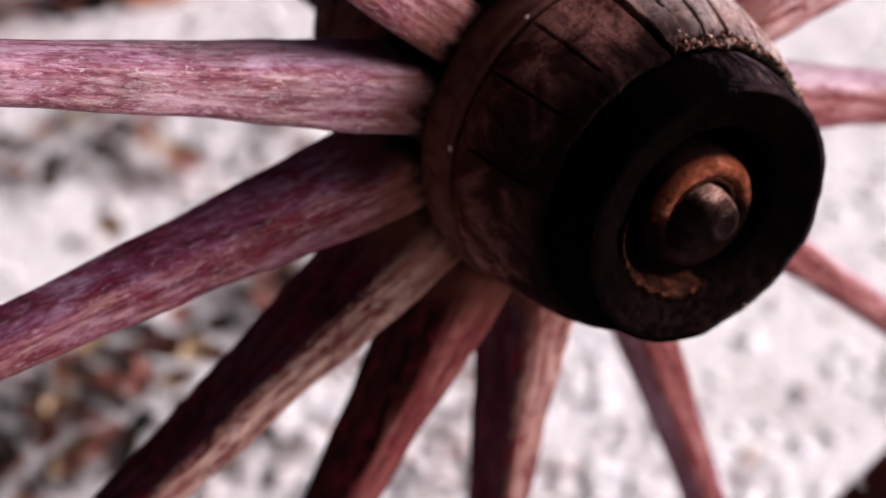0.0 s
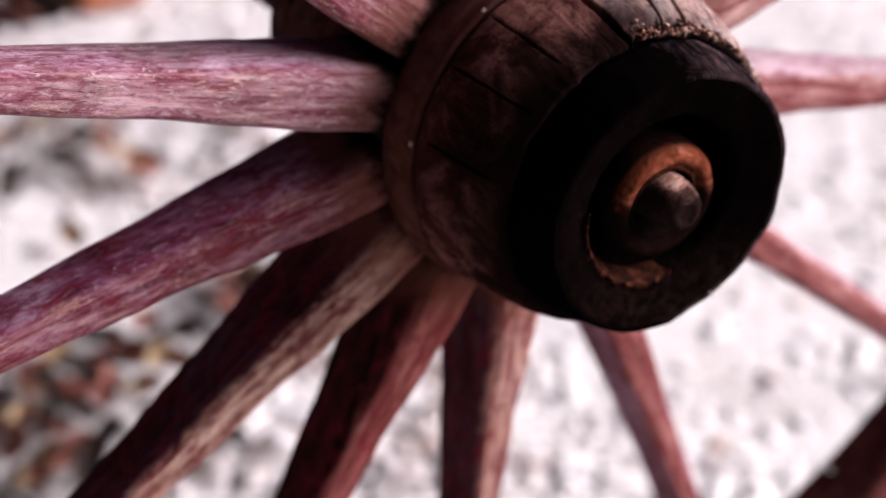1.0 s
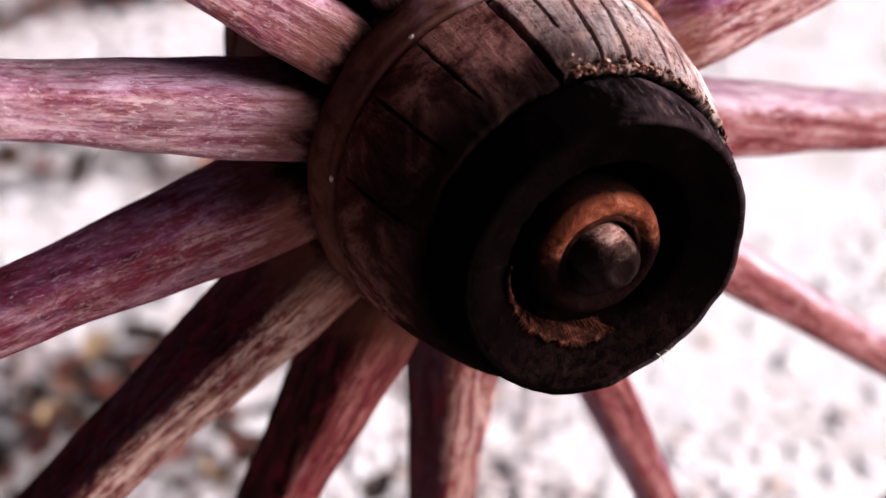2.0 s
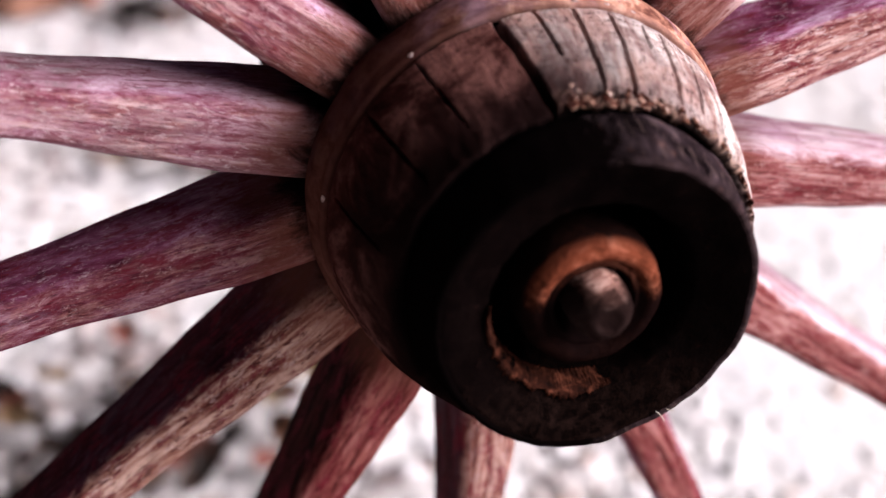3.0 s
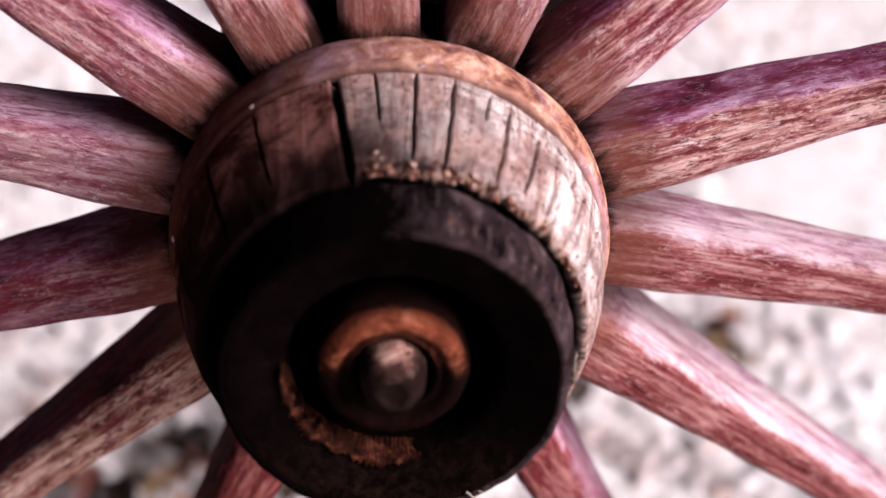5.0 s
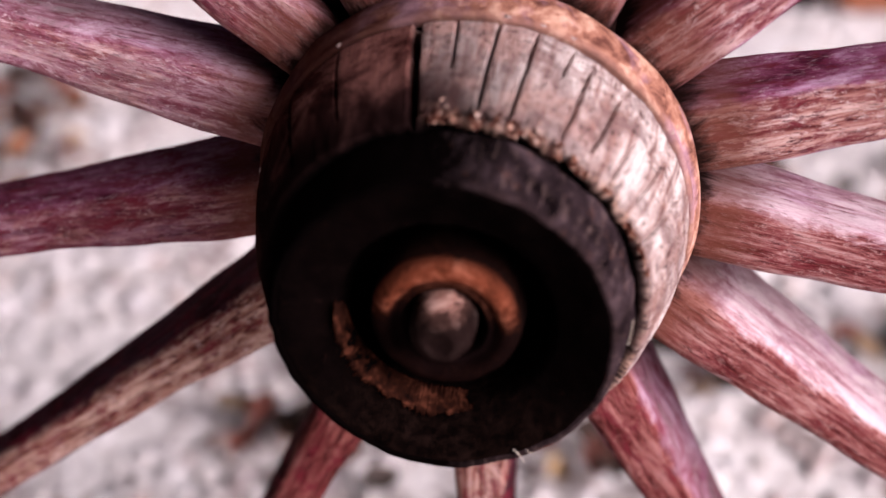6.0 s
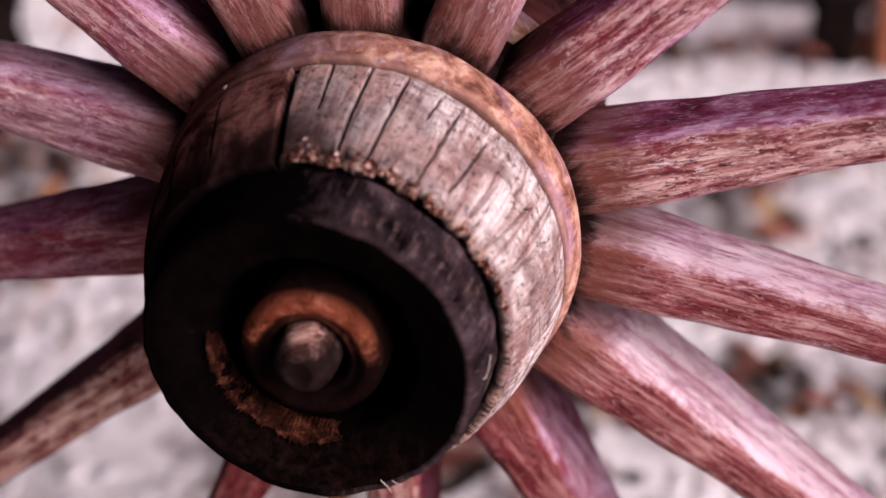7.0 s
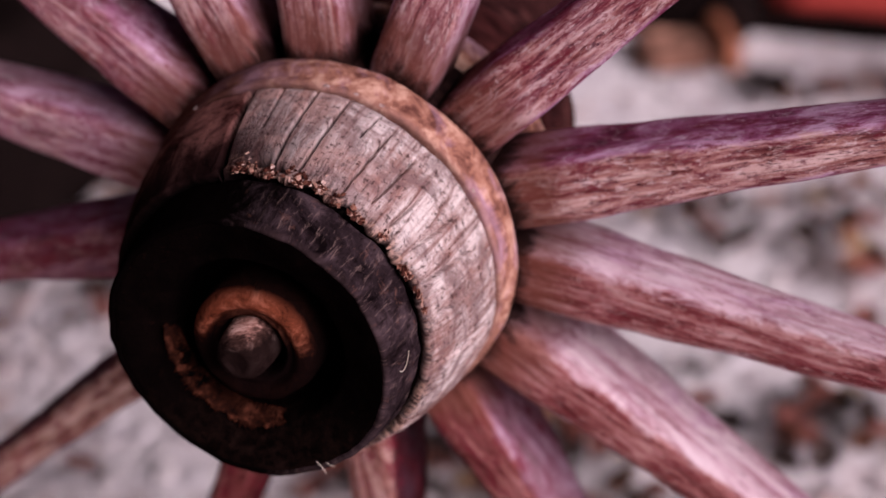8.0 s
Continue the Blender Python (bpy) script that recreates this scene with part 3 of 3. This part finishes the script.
def build_hub():
    hub = new("hub")
    hub.parent = wheel
    tagged(hub, "cracked turned wooden hub with a greasy black end")
    prof = [(-0.026, 0.100), (-0.0275, 0.1065), (-0.0300, 0.1070), (-0.0315, 0.1085)]
    for i in range(64):
        s = i / 63
        prof.append((-0.0324 - 0.0716 * s, 0.1128 - 0.004 * s - 0.0132 * s ** 1.9))
    prof += [(-0.1042, 0.0935), (-0.1015, 0.0900), (-0.0985, 0.0870), (-0.097, 0.078)]
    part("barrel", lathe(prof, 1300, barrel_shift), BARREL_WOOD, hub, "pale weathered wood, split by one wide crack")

    def end_shift(y, r, a):
        x, z = math.cos(a), math.sin(a)
        r2 = r + 0.0016 * noise.noise(Vector((x * 2.3, y * 20, z * 2.3))) + 0.0009 * noise.noise(Vector((x * 9, y * 90, z * 9 + 4)))
        return y + 0.0018 * noise.noise(Vector((x * r * 60, 3.3, z * r * 60))), r2

    # the hoop round the end, with a worn sharp edge, and the dished face inside it
    hoop = [(-0.0975, 0.080), (-0.0985, 0.0874), (-0.1005, 0.0890), (-0.104, 0.0892), (-0.110, 0.0886), (-0.116, 0.0878), (-0.122, 0.0868), (-0.128, 0.0856), (-0.1330, 0.0844),
            (-0.1350, 0.0838), (-0.1360, 0.0828), (-0.1362, 0.0815), (-0.1350, 0.0800), (-0.130, 0.079)]
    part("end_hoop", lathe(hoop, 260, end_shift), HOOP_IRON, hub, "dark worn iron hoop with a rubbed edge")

    def face_y(r):
        return -0.1352 + 0.0100 * max(0.0, (0.081 - r) / 0.027) ** 1.3

    prof = [(-0.1340, 0.0815)] + [(face_y(r), r) for r in (0.0808, 0.078, 0.075, 0.072, 0.069, 0.066, 0.063, 0.060, 0.0575, 0.0555, 0.0545)]
    prof += [(-0.1225, 0.0528), (-0.119, 0.0518), (-0.112, 0.0510), (-0.095, 0.050), (-0.090, 0.049), (-0.089, 0.010)]
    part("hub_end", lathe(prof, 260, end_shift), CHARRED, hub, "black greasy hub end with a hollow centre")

    # torn fibres round the lower lip of the hollow
    bm = bmesh.new()
    rows = []
    for i in range(361):
        deg = -184 + 110 * i / 360
        a = radians(deg)
        fade = min(1.0, i / 110, (360 - i) / 70)
        jag = 0.55 + 0.8 * noise.noise(Vector((i * 0.06, 1.7, 0))) + 0.9 * noise.noise(Vector((i * 0.19, 8.1, 0))) + 0.7 * noise.noise(Vector((i * 0.55, 3.1, 0)))
        out = 0.0548 + fade * max(0.0004, 0.0034 * jag)
        row = []
        for j, (r, lift) in enumerate(((0.0505, -0.001), (0.0512, 0.0006), (0.0520, 0.0009), (0.0532, 0.0012), (0.0545, 0.0016), (0.55 * 0.0545 + 0.45 * out, 0.0015), (out, 0.0010), (out + 0.0004, -0.0012))):
            wave = 0.0010 * noise.noise(Vector((i * 0.30, j * 1.3, 0))) + 0.0006 * noise.noise(Vector((i * 0.8, j * 2.1, 4)))
            y = face_y(r) if r > 0.0544 else (-0.1145, -0.1175, -0.1205, -0.1230, -0.1252)[j]
            rr = 0.0538 + (r - 0.0538) * min(1.0, 2.5 * fade) + wave * (1 if j < 6 else 0.3)
            row.append(bm.verts.new((rr * math.cos(a), y - lift - wave * 0.5 - 0.0008, rr * math.sin(a))))
        rows.append(row)
    for p, q in zip(rows, rows[1:]):
        for i in range(len(p) - 1):
            bm.faces.new((p[i], p[i + 1], q[i + 1], q[i]))
    part("torn_lip", bm, LIP_WOOD, hub, "torn orange-brown fibres on the rim of the hollow")

    # crumbs of rotten wood along the barrel's front edge
    rng = random.Random(21)
    bm = bmesh.new()
    for i in range(900):
        a = radians(98 - 86 * rng.random())
        if noise.noise(Vector((math.cos(a) * 14, 2, math.sin(a) * 14))) < rng.uniform(-0.35, 0.35):
            continue
        y = -0.1005 + abs(rng.gauss(0, 0.0040 if a > 0.95 else 0.0018)) - 0.0022 + 0.003 * noise.noise(Vector((math.cos(a) * 9, 0, math.sin(a) * 9)))
        r = 0.0943 + (y + 0.104) * 0.42 + rng.uniform(-0.0012, 0.0003)
        big = rng.uniform(0.5, 1.0) ** 2
        m = Matrix.Translation((r * math.cos(a), y, r * math.sin(a))) @ Matrix.Rotation(-a, 4, "Y") @ Matrix.Rotation(rng.uniform(-0.7, 0.7), 4, "X") @ Matrix.Diagonal((0.0008 * big, rng.uniform(0.0014, 0.0040) * big, rng.uniform(0.0009, 0.0024) * big, 1))
        made = bmesh.ops.create_icosphere(bm, subdivisions=1, radius=1.0, matrix=m)["verts"]
        for v in made:
            v.co += Vector((rng.uniform(-1, 1), rng.uniform(-1, 1), rng.uniform(-1, 1))) * 0.0005
    part("crumbled_edge", bm, CRUMB, hub, "crumbling tan and burnt fibres", False)

    def rough(y, r, a):
        return y + min(0.0008, max(0.0, r - 0.009) * 0.2) * noise.noise(Vector((math.cos(a) * 3, r * 120, math.sin(a) * 3))), r + min(0.0007, 0.04 * r) * noise.noise(Vector((math.cos(a) * 2.5, y * 50, math.sin(a) * 2.5)))

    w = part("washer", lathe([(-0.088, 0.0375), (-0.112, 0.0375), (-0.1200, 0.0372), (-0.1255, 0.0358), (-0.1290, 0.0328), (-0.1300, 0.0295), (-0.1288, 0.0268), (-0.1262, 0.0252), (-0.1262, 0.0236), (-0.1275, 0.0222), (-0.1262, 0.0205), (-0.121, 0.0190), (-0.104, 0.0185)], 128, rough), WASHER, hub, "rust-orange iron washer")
    w.location = (0, -0.001, -0.0015)
    pin = part("axle_pin", lathe([(-0.09, 0.0162), (-0.130, 0.0160), (-0.1352, 0.0156), (-0.1395, 0.0146), (-0.1425, 0.0132), (-0.1450, 0.0112), (-0.1464, 0.0088), (-0.1468, 0.0066), (-0.1460, 0.0054), (-0.1456, 0.0035), (-0.1456, 0.0002)], 64, rough), PIN_IRON, hub, "rounded worn iron axle end")
    pin.location = (0, -0.002, 0.0015)

    def band(y, r, a):
        n = noise.noise(Vector((math.cos(a) * 4, y * 30, math.sin(a) * 4)))
        return y + 0.0008 * n, r + 0.0009 * n

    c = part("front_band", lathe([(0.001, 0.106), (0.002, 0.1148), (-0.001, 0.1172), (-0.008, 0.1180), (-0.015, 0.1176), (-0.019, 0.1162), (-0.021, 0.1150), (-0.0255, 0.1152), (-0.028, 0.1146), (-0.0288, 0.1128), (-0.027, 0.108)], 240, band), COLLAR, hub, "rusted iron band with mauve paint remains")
    for ang, yy in ((74, -0.0265), (83, -0.0268), (66, -0.0265), (174, -0.0272), (128, -0.0268), (30, -0.0265)):
        bm = bmesh.new()
        bmesh.ops.create_uvsphere(bm, u_segments=14, v_segments=8, radius=1.0, matrix=Matrix.Translation((0.1142 * math.cos(radians(ang)), yy, 0.1142 * math.sin(radians(ang)))) @ Matrix.Rotation(-radians(ang), 4, "Y") @ Matrix.Diagonal((0.0012, 0.0016, 0.0022, 1)))
        part("nail_head", bm, NAIL_IRON, c)
    part("core", lathe([(-0.005, 0.06), (-0.005, 0.1095), (0.066, 0.1095), (0.066, 0.06)], 96), HUB_CORE, hub, "dark middle of the hub, mortised for the spokes")
    part("rear_band", lathe([(0.062, 0.106), (0.061, 0.1150), (0.064, 0.1175), (0.076, 0.118), (0.088, 0.1168), (0.091, 0.1135), (0.090, 0.107)], 120, band), COLLAR, hub)
    part("rear_barrel", lathe([(0.088, 0.09), (0.088, 0.1125), (0.11, 0.1122), (0.14, 0.110), (0.148, 0.1085), (0.148, 0.09)], 120, band), REAR_WOOD, hub, "brown inner end of the hub")
    part("rear_hoop", lathe([(0.146, 0.09), (0.146, 0.1095), (0.149, 0.1108), (0.170, 0.1085), (0.174, 0.1065), (0.176, 0.100), (0.176, 0.055)], 120, band), DARK_IRON, hub, "dark iron hoop")
    part("axle_arm", lathe([(0.17, 0.058), (0.24, 0.058), (0.25, 0.064), (0.42, 0.066), (0.424, 0.055), (0.424, 0.001)], 48, rough), DARK_IRON, hub, "dark iron axle arm")


def spoke_mesh():
    """One spoke along local x: squared at the root, oval further out."""
    rows = [(0.090, 0.0415, 0.056, 7.0), (0.118, 0.0430, 0.058, 7.0), (0.150, 0.0420, 0.056, 7.0), (0.200, 0.0385, 0.049, 6.5), (0.270, 0.0330, 0.041, 5.5), (0.360, 0.0292, 0.0355, 4.2), (0.480, 0.0285, 0.0345, 3.0), (0.600, 0.0300, 0.035, 2.4), (0.640, 0.0300, 0.035, 2.4)]
    sections, n = [], 40
    for i in range(111):
        x = 0.09 + 0.55 * i / 110
        w, d, e = smooth_mix(x, rows)
        ring = []
        for j in range(n):
            a = 2 * math.pi * (j + 0.5) / n
            c, s = math.cos(a), math.sin(a)
            k = (abs(c) ** e + abs(s) ** e) ** (-1 / e)
            y, z = d / 2 * c * k, w / 2 * s * k
            q = 0.0012 * noise.noise(Vector((x * 14, c * 1.2, s * 1.2))) + 0.0005 * noise.noise(Vector((x * 30, c * 7, s * 7)))
            ring.append((x, y * (1 + q * 30), z * (1 + q * 30)))
        sections.append(ring)
    return loft(sections)


def build_spokes():
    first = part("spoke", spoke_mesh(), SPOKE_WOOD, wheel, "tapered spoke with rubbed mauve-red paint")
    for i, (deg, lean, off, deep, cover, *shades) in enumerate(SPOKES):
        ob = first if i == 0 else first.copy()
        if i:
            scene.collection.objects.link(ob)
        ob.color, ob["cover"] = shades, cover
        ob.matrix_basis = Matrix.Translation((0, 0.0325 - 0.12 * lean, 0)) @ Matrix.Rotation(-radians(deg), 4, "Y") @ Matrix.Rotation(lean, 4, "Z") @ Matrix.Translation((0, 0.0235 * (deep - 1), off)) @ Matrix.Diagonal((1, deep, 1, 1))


def arc_block(r0, r1, y0, y1, a0, a1, steps, material, name, parent, label=""):
    """A bent length of rim with rounded edges."""
    b = 0.008
    ring = [(r0, y0 + b), (r0 + b * 0.3, y0 + b * 0.3), (r0 + b, y0), (r1 - b * 0.4, y0), (r1, y0 + b * 0.4), (r1, y1 - b * 0.4), (r1 - b * 0.4, y1), (r0 + b, y1), (r0 + b * 0.3, y1 - b * 0.3), (r0, y1 - b)]
    sections = []
    for i in range(steps + 1):
        a = a0 + (a1 - a0) * i / steps
        sections.append([(r * math.cos(a), y, r * math.sin(a)) for r, y in ring])
    return part(name, loft(sections), material, parent, label, False)


def build_rim():
    for i in range(7):
        a = radians(FIRST + 12.86 + 360 / 7 * i)
        arc_block(0.615, 0.735, 0.002, 0.064, a + 0.002, a + 2 * math.pi / 7 - 0.002, 16, FELLOE_WOOD, "felloe", wheel)
    part("tyre", lathe([(-0.002, 0.7355), (-0.002, 0.748), (0.001, 0.750), (0.065, 0.750), (0.068, 0.748), (0.068, 0.7355)], 160, closed=True), DARK_IRON, wheel, "rusted iron tyre")


build_hub()
build_spokes()
build_rim()


# ---- things behind the wheel ----
post = fill(block(0.085, 0.085, 0.135, 0.008, 0.003, 1), "post", BLACK_TIMBER)
post.location = (0.295, 1.86, 0)
tagged(post, "black tarred square post standing in pebbles", "post")

stub = fill(block(0.13, 0.16, 0.085, 0.012, 0.006, 2), "timber_stub", RUST_TIMBER)
stub.location = (0.415, 1.90, 0)
tagged(stub, "rust-brown timber stub beside the black post", "timber")

# black block added as the shadow gap beneath the raised beam
slab = fill(block(0.56, 0.16, 0.042, 0.006, 0.003, 3), "tarred_sleeper", BLACK_TIMBER)
slab.location = (0.08, 2.13, 0)
tagged(slab, "black block standing in for the shadow gap under a red beam", "sleeper")
rail = fill(block(0.46, 0.13, 0.13, 0.010, 0.004, 3), "red_beam", RED_PAINT)
rail.location = (0.19, 2.13, 0.042)
tagged(rail, "faded red painted beam lying on a black stand-in block", "beam")

# black block added to fill the dark gap behind the split timber
short_log = fill(block(0.40, 0.14, 0.15, 0.02, 0.010, 5), "short_log", BLACK_TIMBER)
short_log.location = (-0.24, 2.07, 0)
tagged(short_log, "short black block filling the dark gap behind the split timber", "log")

bow = new("split_timber")
bow.matrix_basis = pose(-0.165, 1.905, 0, 0, 0, 24)
tagged(bow, "tan split timber piece with a dark worn end", "timber")
part("board", block(0.14, 0.12, 0.045, 0.020, 0.012, 6), TAN_TIMBER, bow)
end = part("worn_end", block(0.032, 0.15, 0.062, 0.008, 0.005, 7), RUST_TIMBER, bow, "dark rusty end")
end.location = (0.087, 0.0, 0)

# block added to stand in for the dark area behind the left spokes
dark_fill = fill(block(0.85, 0.52, 0.30, 0.05, 0.03, 9), "fallen_log", BLACK_TIMBER)
dark_fill.matrix_basis = pose(-1.31, 1.18, 0, 0, 0, -6)
tagged(dark_fill, "dark block standing in for the dark area left of the wheel, in a drift of leaves", "log")

# a stray straw on the hub end and torn fibres under its rim
def strand(points, r, name, label):
    c = bpy.data.curves.new(name, "CURVE")
    c.dimensions, c.bevel_depth, c.bevel_resolution = "3D", r * 0.5, 1
    sp = c.splines.new("NURBS")
    sp.points.add(len(points) - 1)
    for p, q in zip(sp.points, points):
        p.co = (*q, 1)
    sp.use_endpoint_u = True
    c.materials.append(STRAW)
    ob = new(name, c)
    ob.location = (0, 0, HUB_Z)
    return tagged(ob, label, "straw")


strand([(0.0875, -0.128, -0.002), (0.0880, -0.1255, -0.0045), (0.0885, -0.1215, -0.0035), (0.0890, -0.1185, 0.0005), (0.0892, -0.1175, 0.005)], 0.0005, "straw", "pale curled straw caught on the black hub end")
strand([(0.037, -0.1375, -0.0665), (0.041, -0.138, -0.0695), (0.0425, -0.1375, -0.0735)], 0.0005, "straw", "pale frayed straw under the hub rim")
strand([(0.043, -0.1372, -0.0660), (0.0455, -0.1378, -0.0675), (0.0480, -0.1365, -0.0685)], 0.0004, "straw", "pale frayed straw under the hub rim")


# ---- fallen leaves ----
def leaf_mesh(seed):
    rng = random.Random(seed)
    bm = bmesh.new()
    rows = []
    curl, fold = rng.uniform(6, 16), rng.uniform(0.2, 0.6)
    for i in range(11):
        s = i / 10
        w = 0.5 * math.sin(math.pi * s ** 0.8) ** 0.8 * (1 + 0.18 * math.sin(i * 2.4 + seed)) + 0.01
        row = []
        for j in range(5):
            t = (j - 2) / 2
            x, y = (s - 0.5), w * t * 0.75
            row.append(bm.verts.new((x * 0.050, y * 0.045, 0.002 + curl * (x * 0.056) ** 2 * 0.5 + fold * abs(y) * 0.05 + 0.002 * math.sin(i + j))))
        rows.append(row)
    for p, q in zip(rows, rows[1:]):
        for i in range(4):
            bm.faces.new((p[i], p[i + 1], q[i + 1], q[i]))
    bmesh.ops.solidify(bm, geom=bm.faces[:], thickness=0.0008)
    return bm


LEAF_WORDS = ["curled orange dry leaf lying on pebbles", "red-brown dry leaf lying on pebbles", "tan dry leaf lying on pebbles", "dark wet leaf lying on pebbles"]


def build_leaves():
    rng = random.Random(11)
    base = []
    for k in range(4):
        ob = fill(leaf_mesh(k), "dry_leaf", LEAVES[k])
        tagged(ob, LEAF_WORDS[k], "leaf", "fallen leaves")
        base.append(ob)
    spots = []
    for i in range(26):
        spots.append((rng.uniform(-1.3, 1.3), rng.uniform(0.4, 2.2), rng.choice([0, 1, 1, 1, 2, 2, 3])))
    for i in range(30):  # drift before the wheel's shaded foot
        spots.append((rng.gauss(-0.04, 0.12), rng.gauss(0.72, 0.10), rng.choice([0, 1, 2, 3, 3, 3])))
    for i in range(16):  # a dark heap with orange leaves beside it
        spots.append((rng.gauss(0.005, 0.022), rng.gauss(1.80, 0.022), 3))
    for i in range(9):
        spots.append((rng.gauss(0.11, 0.028), rng.gauss(1.81, 0.02), rng.choice([0, 0, 1])))
    for i in range(6):
        spots.append((rng.gauss(1.05, 0.035), rng.gauss(1.87, 0.03), rng.choice([0, 2])))
    for i in range(34):  # drift beside the dark stand-in block
        spots.append((rng.gauss(-0.82, 0.10), rng.gauss(1.16, 0.09), rng.choice([0, 0, 1, 3, 3])))
    for x0, y0, w, many in ((0.16, 1.32, 0.09, 24), (0.04, 0.83, 0.055, 14), (0.22, 0.91, 0.04, 9), (0.41, 0.92, 0.035, 9), (-0.26, 0.63, 0.05, 9), (0.20, 0.85, 0.035, 9), (-0.20, 0.80, 0.05, 5),
                            (-0.14, 0.67, 0.05, 11), (-0.05, 0.76, 0.06, 8), (0.20, 1.40, 0.05, 8), (0.30, 0.90, 0.02, 4), (-0.78, 1.27, 0.07, 16), (0.07, 0.63, 0.03, 7), (-0.86, 0.9, 0.10, 14), (-0.03, 1.36, 0.05, 7), (0.44, 1.31, 0.03, 4)):
        for i in range(many):  # small drifts
            spots.append((rng.gauss(x0, w), rng.gauss(y0, w), rng.choice([0, 1, 1, 2, 3, 3, 3])))
    used = set()
    for x, y, k in spots:
        m = pose(x, y, 0.02 + rng.random() * 0.012, rng.uniform(-25, 25), rng.uniform(-25, 25), rng.uniform(0, 360))
        if k not in used:
            used.add(k)
            base[k].matrix_basis = m
        else:
            copy_thing(base[k], m)


build_leaves()
